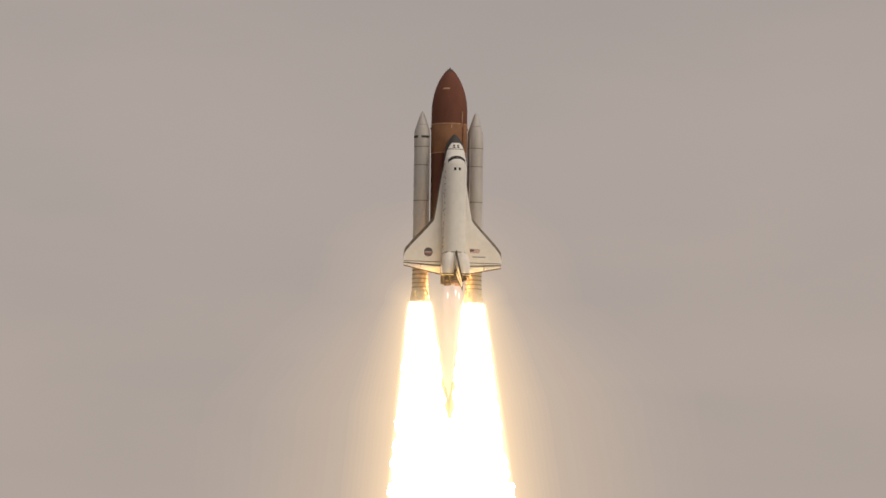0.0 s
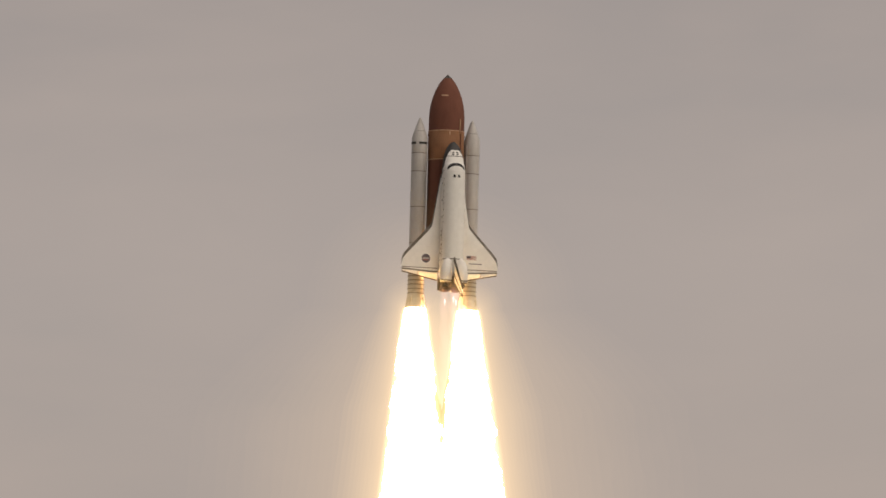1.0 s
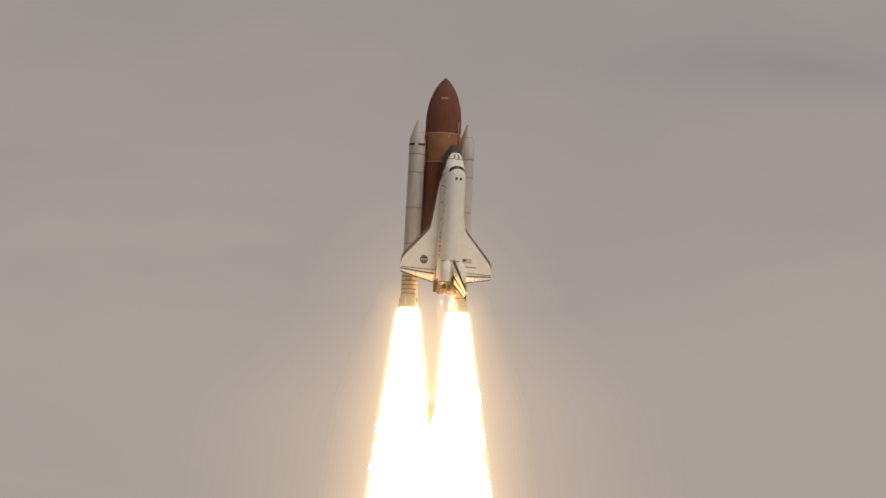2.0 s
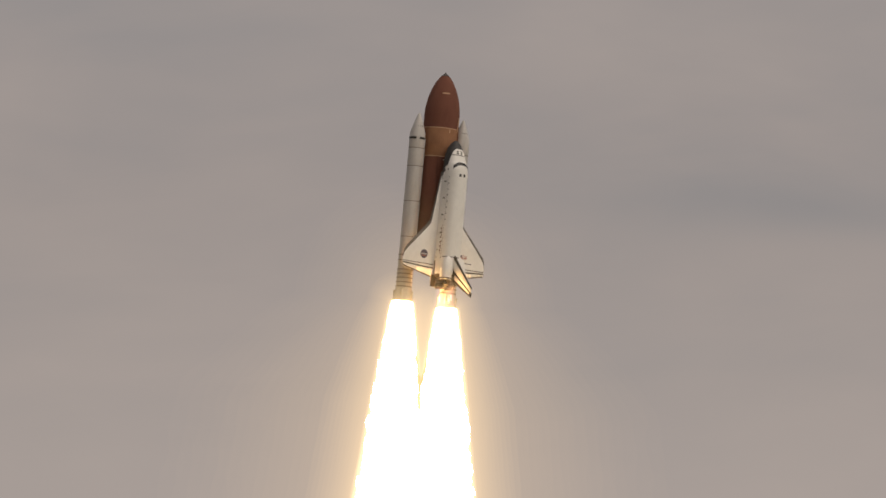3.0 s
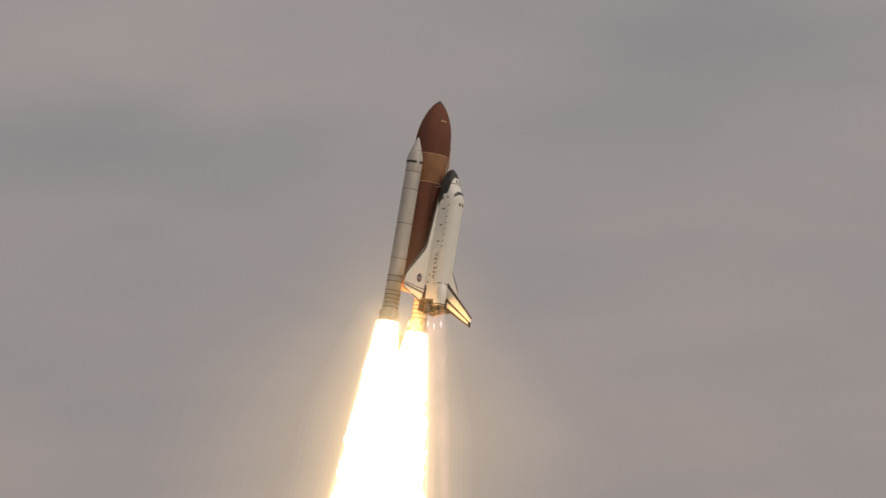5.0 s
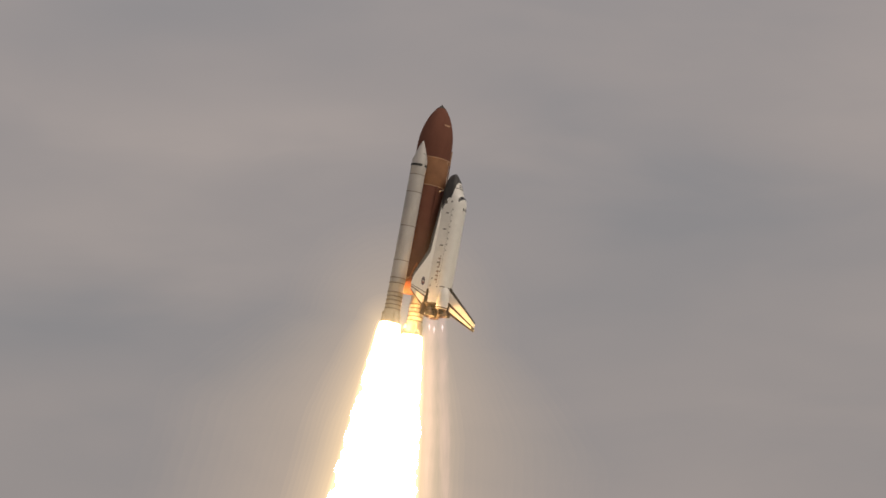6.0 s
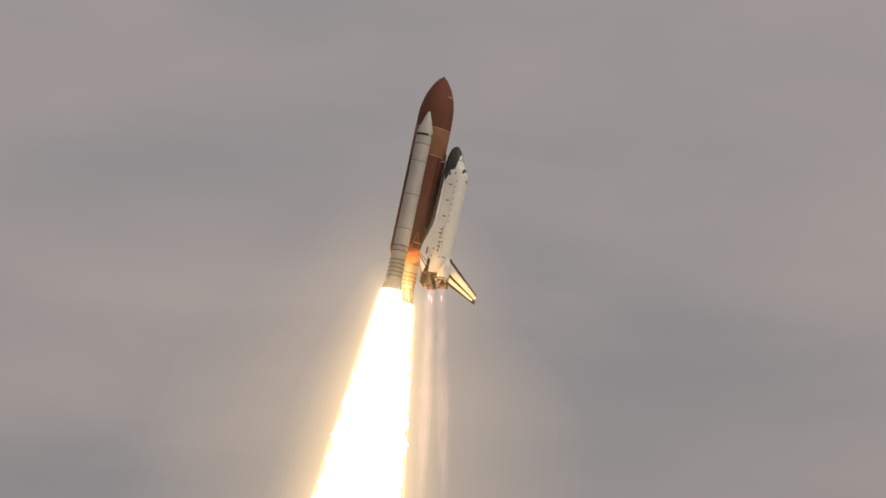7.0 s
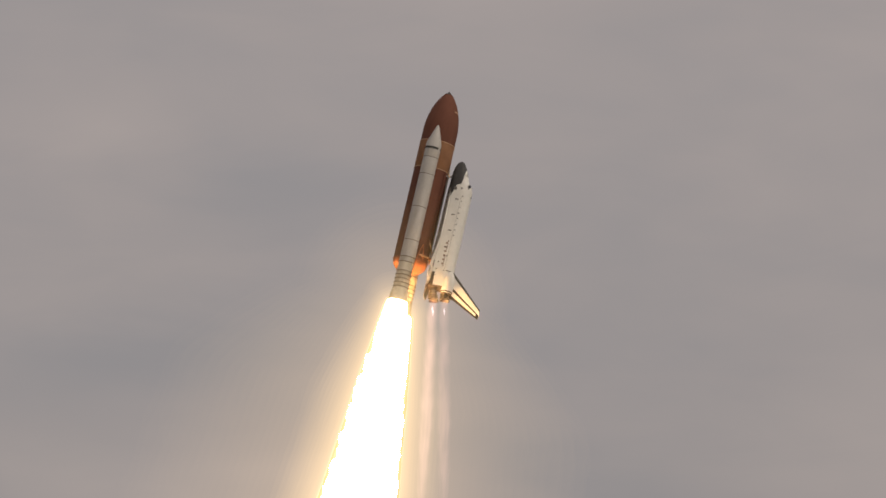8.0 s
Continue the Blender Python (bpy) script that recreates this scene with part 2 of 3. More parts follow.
def build_tank():
    et = thing("external_tank", (0, 0, 9.3), "rust-brown foam-covered external fuel tank with paler ribbed middle band", "fuel tank")
    part("liquid_oxygen_tank", lathe([(56.0 - 13.55 * (i / 40) ** 1.6, et_radius(56.0 - 13.55 * (i / 40) ** 1.6)) for i in range(41)], seg=64), FOAM, et, "dark rust-brown pointed upper tank")
    part("nose_spike", lathe([(55.38, et_radius(55.38) - 0.02), (55.4, et_radius(55.38) + 0.04), (55.6, 0.80), (55.95, 0.40), (56.12, 0.2), (56.4, 0.03)], seg=24, cap=True), NOZZLE_DARK, et, "small dark metal nose spike")
    part("intertank", lathe([(42.45, ET_R), (42.35, ET_R + 0.05), (35.6, ET_R + 0.05), (35.5, ET_R)], seg=96), FOAM_RIBBED, et, "paler ochre ribbed band")
    part("liquid_hydrogen_tank", lathe([(35.5, ET_R), (24, ET_R), (12.1, ET_R)], seg=64), FOAM, et)
    part("aft_dome", lathe([(12.1, ET_R), (11.7, ET_R)] + [(11.7 - 3.1 * math.sin(a * math.pi / 20), max(ET_R * math.cos(a * math.pi / 20), 0.02)) for a in range(1, 11)], seg=64), FOAM_FLAMELIT, et, "rounded lower dome of brown foam, orange flame light in its colour")
    for z in (42.45, 35.5):
        part("flange", ring(z, ET_R, 0.26, seg=64, proud=0.09), FOAM_PALE, et, "pale flange ring")
    part("lower_flange", ring(11.9, ET_R, 0.22, seg=64, proud=0.07), FOAM, et)
    # feed line and pressure lines that run down beside the orbiter
    for deg, r, top, low, mat in ((28, 0.24, 37.2, 12.6, PIPE_METAL), (-33, 0.10, 35.0, 13.0, FOAM), (36, 0.10, 43.0, 13.0, FOAM)):
        a = radians(deg)
        off = ET_R + r + 0.18
        x, y = off * math.sin(a), -off * math.cos(a)
        part("feed_line" if r > 0.2 else "pressure_line", tube([(x * 0.9, y * 0.9, top + 0.8), (x, y, top), (x, y, (top + low) / 2), (x, y, low)], r), mat, et, "pale pipe down the tank's side")
        for k in range(7):
            z = low + 2 + k * 3.2
            part("pipe_bracket", box(x * 0.97, y * 0.97, z, 0.3, 0.3, 0.25), FOAM, et)
    a = radians(33)
    part("cable_tray", box(ET_R * math.sin(a) * 1.03, -ET_R * math.cos(a) * 1.03, 43.6, 0.22, 0.3, 3.6), FOAM_PALE, et, "pale upright cable tray")
    # maker's mark near the nose, and a small one on the middle band
    zz = 50.95
    bm = bmesh.new()
    rows = []
    for z in (zz - 0.17, zz + 0.17):
        rows.append([bm.verts.new(((et_radius(z) + 0.03) * math.sin(radians(d)), -(et_radius(z) + 0.03) * math.cos(radians(d)), z)) for d in range(-38, -9, 4)])
    for i in range(len(rows[0]) - 1):
        bm.faces.new((rows[0][i], rows[0][i + 1], rows[1][i + 1], rows[1][i]))
    part("lettering_bar", bm, FOAM_PALE, et, "pale unreadable lettering as a bar")
    part("marking", box((ET_R + 0.08) * math.sin(radians(-3)), -(ET_R + 0.08) * math.cos(radians(-3)), 41.75, 0.3, 0.06, 0.8), FOAM_PALE, et, "short pale mark")
    # struts to the orbiter
    for s in (-1, 1):
        part("bipod_strut", tube([(s * 1.3, -4.0, 34.6), (0.15 * s, -5.5, 35.3)], 0.11), PIPE_METAL, et)
        part("aft_strut", tube([(s * 2.0, -3.7, 17.6), (s * 2.3, -5.6, 13.0)], 0.16), FOAM_PALE, et)
        for y, low in ((-1.75, 12.0), (-3.35, 12.2)):
            x = math.sqrt(4.42 ** 2 - y * y)
            part("brace_strut", tube([(s * 3.5, -2.7, 15.9), (s * x, y, low)], 0.11), FOAM_FLAMELIT, et, "brace of the aft attachment, orange flame light in its colour")
        part("aft_strut", tube([(s * 3.6, -2.2, 13.2), (s * 2.3, -5.6, 13.0)], 0.18), FOAM_PALE, et)
        part("booster_attachment", box(s * 4.42, 0, 41.5, 0.3, 0.5, 0.5, 0.1), FOAM, et)
        for q in (-1, 1):
            part("lower_booster_strut", tube([(s * 3.6, q * 2.0, 12.4), (s * 4.7, q * 0.8, 11.4)], 0.14), FOAM_PALE, et)
    part("crossbeam", box(0, -4.9, 12.7, 5.4, 0.5, 0.6, 0.1), FOAM_FLAMELIT, et, "foam-covered beam between tank and orbiter")
    return et


# ---------------------------------------------------------------- boosters
SRB_R = 1.86


def build_booster(x, black_band, label):
    b = thing("rocket_booster", (x, 0, 0), label, "rocket booster", "pair of boosters beside the tank")
    part("nose_cap", lathe([(45.62, 0.03), (45.52, 0.17), (45.0, 0.42), (43.5, 0.97), (43.45, 0.98)], x, seg=40), BOOSTER_WHITE, b)
    part("frustum", lathe([(43.45, 0.98), (43.38, 1.01), (40.75, SRB_R), (40.6, SRB_R)], x, seg=40), BOOSTER_WHITE, b)
    part("forward_skirt", lathe([(40.6, SRB_R), (40.5, SRB_R + 0.03), (37.05, SRB_R + 0.03), (36.95, SRB_R)], x), BOOSTER_WHITE, b)
    for hi, lo in ((36.95, 32.55), (32.55, 24.0), (24.0, 15.3), (15.3, 9.8), (9.8, 3.1)):
        part("motor_segment", lathe([(hi, SRB_R), (hi - 0.1, SRB_R + 0.012), ((hi + lo) / 2, SRB_R + 0.012), (lo + 0.1, SRB_R + 0.012), (lo, SRB_R)], x), BOOSTER_WHITE if hi > 10 else BOOSTER_FLAMELIT, b)
    for z in (36.95, 32.55, 24.0, 15.3):
        part("field_joint", ring(z, SRB_R, 0.20, x, proud=0.035), BOOSTER_JOINT, b, "thin dark joint ring")
    for z in (10.9, 9.6):
        part("attach_ring", ring(z, SRB_R, 0.24, x, proud=0.12), BOOSTER_JOINT, b)
    for z in (7.3, 6.3, 5.3, 4.25, 3.2):
        part("stiffener_ring", ring(z, SRB_R, 0.26, x, proud=0.16), BOOSTER_STIFFENER_LIT, b, "raised stiffener ring, its brown lightened for the flame's glow")
    part("aft_skirt", lathe([(3.2, SRB_R + 0.02), (3.05, SRB_R + 0.06), (-0.2, 2.44), (-0.38, 2.45), (-0.42, 2.3), (1.0, 1.95)], x), BOOSTER_FLAMELIT, b, "flared skirt with the flame's tan light in its colour")
    part("nozzle", lathe([(1.3, 0.9), (0.4, 1.45), (-0.6, 1.92), (-0.65, 1.9), (-0.2, 1.62), (1.3, 0.7)], x), NOZZLE_DARK, b)
    if black_band:
        for a0, a1 in ((-200, -40), (-16, 152)):
            n = max(3, (a1 - a0) // 6)
            bm = loft([[(x + (SRB_R + p) * math.sin(radians(a0 + (a1 - a0) * i / n)), -(SRB_R + p) * math.cos(radians(a0 + (a1 - a0) * i / n)), z) for i in range(n + 1)]
                       for z, p in ((39.62, 0.0), (39.61, 0.09), (39.06, 0.09), (39.05, 0.0))], cap=False, closed=False)
            part("black_band", bm, BLACK_PAINT, b, "black identification band")
    s = 1 if x < 0 else -1
    a = radians(54 * s)
    for z in (40.0 - 1.6, 35, 28.5, 20, 13.2):
        h = {38.4: 2.3, 35: 4.1, 28.5: 8.2, 20: 8.3, 13.2: 4.4}[z]
        bm = box(0, -(SRB_R + 0.07), z, 0.30, 0.22, h)
        bmesh.ops.rotate(bm, cent=(0, 0, 0), matrix=Matrix.Rotation(a, 3, "Z"), verts=bm.verts)
        bmesh.ops.translate(bm, vec=(x, 0, 0), verts=bm.verts)
        part("systems_tunnel", bm, BOOSTER_WHITE, b)
    for k in range(4):
        q = radians(45 + 90 * k)
        bm = box(x + 2.15 * math.sin(q), -2.15 * math.cos(q), 1.6, 0.5, 0.5, 1.5, 0.1)
        part("hold_down_post", bm, BOOSTER_FLAMELIT, b)
    for k in range(4):
        q = radians(-30 + 20 * k)
        part("separation_motor", lathe([(42.4, 0.12), (41.8, 0.16), (41.6, 0.1)], x + 1.28 * math.sin(q), -1.28 * math.cos(q), 10, True), SEAM, b)
    return b


# ---------------------------------------------------------------- orbiter
INCH = 0.0254


def orb(X, Y, Z):
    """Orbiter stations in inches: back from the nose, to the side, up from the belly, in the stack's space."""
    return Vector((Y * INCH, -(8.55 + (Z - 400) * INCH), 39.54 - (X - 235) * INCH))


# station, half width, belly, top
HULL = np.array([(241, 3, 341, 348), (247, 16, 328, 358), (260, 30, 314, 370), (284, 49, 299, 387), (320, 68, 288, 406), (370, 84, 280, 426),
                 (415, 92, 277, 442), (448, 95, 276, 456), (472, 98, 275, 478), (500, 100, 274, 494), (535, 102, 272, 503), (590, 104, 270, 505),
                 (800, 105, 268, 505), (1300, 105, 268, 505), (1420, 107, 270, 503), (1530, 107, 280, 500)], float)


def hull_at(X):
    return [float(np.interp(X, HULL[:, 0], HULL[:, i])) for i in (1, 2, 3)]


def hull_point(X, deg, out=0.0):
    """Point on the hull at an angle from straight up, to the right."""
    w, zb, zt = hull_at(X)
    mid = min(zb + 0.52 * (zt - zb), 395)
    a = radians(deg)
    s, c = math.sin(a), math.cos(a)
    p = 2.0 / (2.35 if c > 0 else 4.5)
    y = w * abs(s) ** (p if c < 0 else 2.0 / 2.35) * (1 if s >= 0 else -1)
    z = mid + (zt - mid) * abs(c) ** p if c > 0 else mid - (mid - zb) * abs(c) ** p
    k = 1 + out / max(w, 20)
    return orb(X, y * k, mid + (z - mid) * k)


def belly_line(X):
    """Height below which the hull carries black tiles."""
    return float(np.interp(X, [236, 324, 328, 400, 470, 486, 500, 620, 1395, 1410, 1530], [600, 600, 404, 400, 394, 390, 352, 316, 296, 332, 340]))


def hull_patch(X0, X1, d0, d1, out=0.8, n=6, arch=0.0):
    """A thin panel on the hull between two stations and two angles; with an arch it sweeps back to the sides."""
    bm = bmesh.new()
    g = [[bm.verts.new(hull_point(X0 + (X1 - X0) * i / n + arch * (d0 + (d1 - d0) * j / n) ** 2, d0 + (d1 - d0) * j / n, out)) for j in range(n + 1)] for i in range(n + 1)]
    for i in range(n):
        for j in range(n):
            bm.faces.new((g[i][j], g[i][j + 1], g[i + 1][j + 1], g[i + 1][j]))
    ext = bmesh.ops.extrude_face_region(bm, geom=bm.faces[:])
    c = sum((v.co for v in bm.verts), Vector()) / len(bm.verts)
    axis = orb((X0 + X1) / 2, 0, 390)
    inward = (axis - c).normalized() * 0.03
    bmesh.ops.translate(bm, vec=inward, verts=[e for e in ext["geom"] if isinstance(e, bmesh.types.BMVert)])
    return bm


# wing: half span station, leading edge, hinge line, thickness
WING = np.array([(60, 520, 1468, 40), (104, 545, 1468, 44), (130, 700, 1468, 46), (155, 862, 1468, 48), (178, 1005, 1468, 48), (200, 1040, 1467, 46), (260, 1106, 1464, 40),
                 (330, 1182, 1460, 32), (400, 1258, 1456, 24), (440, 1304, 1454, 19), (458, 1334, 1453, 15), (467, 1375, 1453, 10)], float)


def wing_at(Y):
    return [float(np.interp(abs(Y), WING[:, 0], WING[:, i])) for i in (1, 2, 3)]


def wing_mid(Y):
    return 296 + max(abs(Y) - 105, 0) * 0.055


def wing_half(Y, X):
    le, hinge, t = wing_at(Y)
    u = min(max((X - le) / (hinge - le), 0), 1)
    t = t * min(1.0, 0.35 + (hinge - le) / 500)
    return t / 2 * (math.sqrt(1 - (1 - u / 0.3) ** 2) if u < 0.3 else 1 - 0.55 * ((u - 0.3) / 0.7) ** 1.3)


def wing_top(Y, X, out=0.0):
    return orb(X, Y, wing_mid(Y) + wing_half(Y, X) + out)


US = [0, 0.004, 0.015, 0.035, 0.06, 0.1, 0.16, 0.24, 0.34, 0.46, 0.6, 0.75, 0.9, 1.0]


def edge_share(Y, width=38):
    le, hinge, _ = wing_at(Y)
    return width / (hinge - le)


def wing_span_part(side, first, last, width=38):
    """Part of the wing between two shares of the chord; a first of None starts behind the edge strip, a last of None ends there."""
    rings = []
    for Y in np.concatenate([np.linspace(60, 180, 9), np.linspace(195, 440, 10), [450, 458, 463, 467]]):
        le, hinge, t = wing_at(Y)
        e = edge_share(Y, width)
        us = [e * q for q in (0, 0.06, 0.2, 0.45, 0.75, 1)] if last is None else [e + (1 - e) * q for q in (0, 0.05, 0.12, 0.22, 0.35, 0.5, 0.65, 0.8, 0.92, 1)]
        top = [(le + u * (hinge - le), wing_half(Y, le + u * (hinge - le))) for u in us]
        up = [orb(X, side * Y, wing_mid(Y) + h) for X, h in top]
        dn = [orb(X, side * Y, wing_mid(Y) - h * 0.8) for X, h in reversed(top)]
        rings.append(up + dn)
    return loft(rings)


def elevon(side, Y0, Y1, droop=12):
    rings = []
    for k in range(6):
        Y = Y0 + (Y1 - Y0) * k / 5
        le, hinge, t = wing_at(Y)
        h = wing_half(Y, hinge) * 0.92
        X0, X1 = hinge + 13, 1558 - (Y - 110) * 0.2
        m = wing_mid(Y)
        tail = m - math.tan(radians(droop)) * (X1 - X0)
        rings.append([orb(X0, side * Y, m + h * 0.6), orb(X0 + 8, side * Y, m + h), orb(X1, side * Y, tail + 1.2), orb(X1, side * Y, tail - 1.2), orb(X0 + 8, side * Y, m - h * 0.8), orb(X0, side * Y, m - h * 0.5)])
    return loft(rings)


def elevon_edge(side, Y0, Y1, droop=12):
    rings = []
    for k in range(6):
        Y = Y0 + (Y1 - Y0) * k / 5
        X0, X1 = wing_at(Y)[1] + 13, 1558 - (Y - 110) * 0.2
        tail = wing_mid(Y) - math.tan(radians(droop)) * (X1 - X0)
        up = math.tan(radians(droop)) * 8
        rings.append([orb(X1 - 8, side * Y, tail + up + 2.6), orb(X1 + 3, side * Y, tail + 1.6), orb(X1 + 3, side * Y, tail - 1.6), orb(X1 - 8, side * Y, tail + up - 2.6)])
    return loft(rings)


def fin_slice(shares, narrow=1.0, cut=0.0):
    """Vertical tail between shares of its chord, from root to tip."""
    rings = []
    for k in range(9):
        f = cut + (1 - 2 * cut) * k / 8
        Z = 500 + f * (830 - 500)
        le, te = 1345 + f * (1668 - 1345), 1592 + f * (1764 - 1592)
        th = (26 - 14 * f) / 2 * narrow
        pts = []
        for u in shares:
            h = th * (math.sqrt(max(0, 1 - (1 - u / 0.3) ** 2)) if u < 0.3 else 1 - 0.85 * (u - 0.3) / 0.7)
            pts.append((le + u * (te - le), max(h, 0.15)))
        rings.append([orb(X, h, Z) for X, h in pts] + [orb(X, -h, Z) for X, h in reversed(pts)])
    return loft(rings)


def wing_decal(side, X0, X1, Y0, Y1, mat, parent, name, label="", round_=False, out=0.8):
    bm = bmesh.new()
    if round_:
        cx, cy, r = (X0 + X1) / 2, (Y0 + Y1) / 2, (X1 - X0) / 2
        mid = bm.verts.new(wing_top(side * cy, cx, out))
        rim = [bm.verts.new(wing_top(side * (cy + r * math.cos(k * math.pi / 16)), cx + r * math.sin(k * math.pi / 16), out)) for k in range(32)]
        for k in range(32):
            bm.faces.new((mid, rim[k], rim[(k + 1) % 32]))
    else:
        g = [[bm.verts.new(wing_top(side * (Y0 + (Y1 - Y0) * j / 4), X0 + (X1 - X0) * i / 2, out)) for j in range(5)] for i in range(3)]
        for i in range(2):
            for j in range(4):
                bm.faces.new((g[i][j], g[i][j + 1], g[i + 1][j + 1], g[i + 1][j]))
    return part(name, bm, mat, parent, label)


def build_orbiter():
    o = thing("orbiter", tuple(orb(1500, 0, 400)), "white winged orbiter with black belly, nose and wing edges", "spacecraft")
    # hull, split along the tile line
    xs = np.concatenate([[241, 243, 247, 253, 260, 268], np.arange(272, 640, 5), np.arange(640, 1520, 20), [1530]])
    seg = 144
    grid = [[hull_point(X, 360 * (j + 0.5) / seg) for j in range(seg)] for X in xs]
    white, black = bmesh.new(), bmesh.new()
    for i in range(len(xs) - 1):
        for j in range(seg):
            q = [grid[i][j], grid[i][(j + 1) % seg], grid[i + 1][(j + 1) % seg], grid[i + 1][j]]
            mid = sum(q, Vector()) / 4
            Z = 400 + (-mid.y - 8.55) / INCH
            bm = black if Z < belly_line((xs[i] + xs[i + 1]) / 2) else white
            bm.faces.new([bm.verts.new(p) for p in q])
    for bm in (white, black):
        bmesh.ops.remove_doubles(bm, verts=bm.verts, dist=0.001)
    part("fuselage", white, TILE_WHITE, o, "white insulated hull")
    part("belly", black, TILE_BLACK, o, "black tiled belly and nose")
    bm = loft([[hull_point(X, 360 * (j + 0.5) / seg) + Vector((0, 0, d)) for j in range(seg)] for X, d in ((1529, 0), (1530, -0.25))])
    part("base_heat_shield", bm, HEAT_SHIELD, o, "brown heat shield round the engines")
    # cabin windows
    for s in (-1, 1):
        part("window_surround", hull_patch(455, 487, 0, s * 52, 0.7, 12, 0.015), EDGE_GREY, o, "dark tiles round the cockpit windows")
        for d0, d1, X0, X1 in ((2, 17, 458, 484), (19, 33.5, 458, 485), (35.5, 50, 459, 485)):
            part("cockpit_window", hull_patch(X0, X1, s * d0, s * d1, 1.2, 6, 0.015), WINDOW_GLASS, o, "dark cockpit window")
        part("overhead_window", hull_patch(570, 596, s * 4, s * 15, 1.0), WINDOW_GLASS, o)
        # thruster ports of the nose, and the module's edge
        for X in (346, 364):
            part("thruster_port", hull_patch(X, X + 13, s * 5, s * 18, 0.8, 3), BLACK_PAINT, o)
        part("thruster_port", hull_patch(352, 368, s * 62, s * 76, 0.8, 3), BLACK_PAINT, o)
        part("thruster_port", hull_patch(372, 388, s * 66, s * 78, 0.8, 3), BLACK_PAINT, o)
        part("side_hatch_panel", hull_patch(524, 556, s * 93, s * 103, 0.8, 4), SEAM, o)
        part("service_panel", hull_patch(520, 538, s * 82, s * 88, 0.8, 4), SEAM, o)
        # hinge fairings along the bay doors, then vents lower down
        for k, X in enumerate(range(600, 1010, 58)):
            part("hinge_fairing", hull_patch(X, X + 11, s * 71.5, s * 76, 1.2, 3), SEAM, o)
        for X in (640, 800, 960, 1130):
            part("vent_port", hull_patch(X, X + 11, s * 88.5, s * 92, 1.0, 3), SEAM, o)
        # lettering along the side as bars
        for k in range(13):
            if k != 6:
                wide = 14 + (k * 7) % 5
                part("lettering_bar", hull_patch(1068 + k * 21, 1068 + k * 21 + wide, s * (87.4 + k % 3 * 0.3), s * (90.0 + k % 2 * 0.6), 0.9, 3), LETTERING, o, "unreadable dark lettering as bars")
        for X, d in ((1362, 97), (1368, 80), (1425, 99), (1290, 95), (1215, 81)):
            part("service_panel", hull_patch(X, X + 13, s * d, s * (d + 4), 0.9, 3), SEAM, o, "small dark access panel")
        part("door_seam", hull_patch(610, 1362, s * 79.2, s * 80.6, 0.7, 12), SEAM_PALE, o)
    part("door_seam", hull_patch(610, 1362, -0.5, 0.5, 0.6, 12), WHITE, o)
    part("module_edge", hull_patch(384, 391, -64, 64, 0.8, 12), SEAM, o, "thin dark seam")
    part("bulkhead_seam", hull_patch(1362, 1371, -70, 70, 1.0, 14), SEAM, o, "thin dark seam behind the bay doors")
    # wings
    for s in (-1, 1):
        w = part("wing", wing_span_part(s, None, 1), TILE_WHITE, o, "white delta wing")
        part("leading_edge", wing_span_part(s, 0, None), EDGE_GREY, w, "dark grey leading edge")
        for Y0, Y1 in ((112, 298), (308, 462)):
            flap = part("elevon", elevon(s, Y0, Y1), TILE_WHITE, w, "hinged white control flap")
            part("elevon_edge", elevon_edge(s, Y0, Y1), EDGE_GREY, flap, "dark rear edge")
        bm = bmesh.new()
        for Y0, Y1 in ((112, 464),):
            rows = [[bm.verts.new(wing_top(s * (Y0 + (Y1 - Y0) * j / 10), X, 0.9)) for j in range(11)] for X in (1440, 1447)]
            for j in range(10):
                bm.faces.new((rows[0][j], rows[0][j + 1], rows[1][j + 1], rows[1][j]))
        rings = []
        for Y in np.linspace(112, 464, 8):
            hinge, h = wing_at(Y)[1], wing_half(Y, wing_at(Y)[1]) * 0.7
            rings.append([orb(hinge - 4, s * Y, wing_mid(Y) + h), orb(hinge + 18, s * Y, wing_mid(Y) + h * 0.6), orb(hinge + 18, s * Y, wing_mid(Y) - h), orb(hinge - 4, s * Y, wing_mid(Y) - h)])
        part("elevon_cove", loft(rings), EDGE_GREY, w, "dark cove before the flaps")
        part("hinge_strip", bm, EDGE_GREY, w, "dark strip along the hinge")
    # roundel on one wing, flag and name bars on the other
    disc = wing_decal(-1, 1312, 1396, 190, 274, BLUE, o, "roundel", "dark blue round emblem with a pale band", True)
    wing_decal(-1, 1348, 1360, 198, 266, EMBLEM_PALE, disc, "roundel_band", "", out=1.2)
    wing_decal(-1, 1366, 1374, 206, 258, RED, disc, "roundel_stroke", "", out=1.2)
    flag = wing_decal(1, 1312, 1352, 165, 257, WHITE, o, "flag", "small flag with red stripes and blue corner")
    for k in range(4):
        wing_decal(1, 1312 + k * 10.5, 1317.5 + k * 10.5, 165, 257, RED, flag, "flag_stripe", "", out=1.2)
    wing_decal(1, 1312, 1334, 165, 203, BLUE, flag, "flag_corner", "", out=1.6)
    wing_decal(1, 1382, 1390, 190, 312, BLUE, o, "lettering_bar", "unreadable name as a dark bar")
    # engine pods
    for s in (-1, 1):
        rings = []
        for X, r, h, y, z in ((1362, 8, 6, 62, 488), (1376, 32, 22, 64, 488), (1402, 46, 38, 68, 487), (1445, 56, 52, 72, 486), (1505, 60, 58, 75, 485), (1560, 58, 56, 76, 484), (1586, 54, 52, 76, 484)):
            rings.append([orb(X, s * (y + r * math.sin(k * math.pi / 16)), z + h * math.cos(k * math.pi / 16)) for k in range(32)])
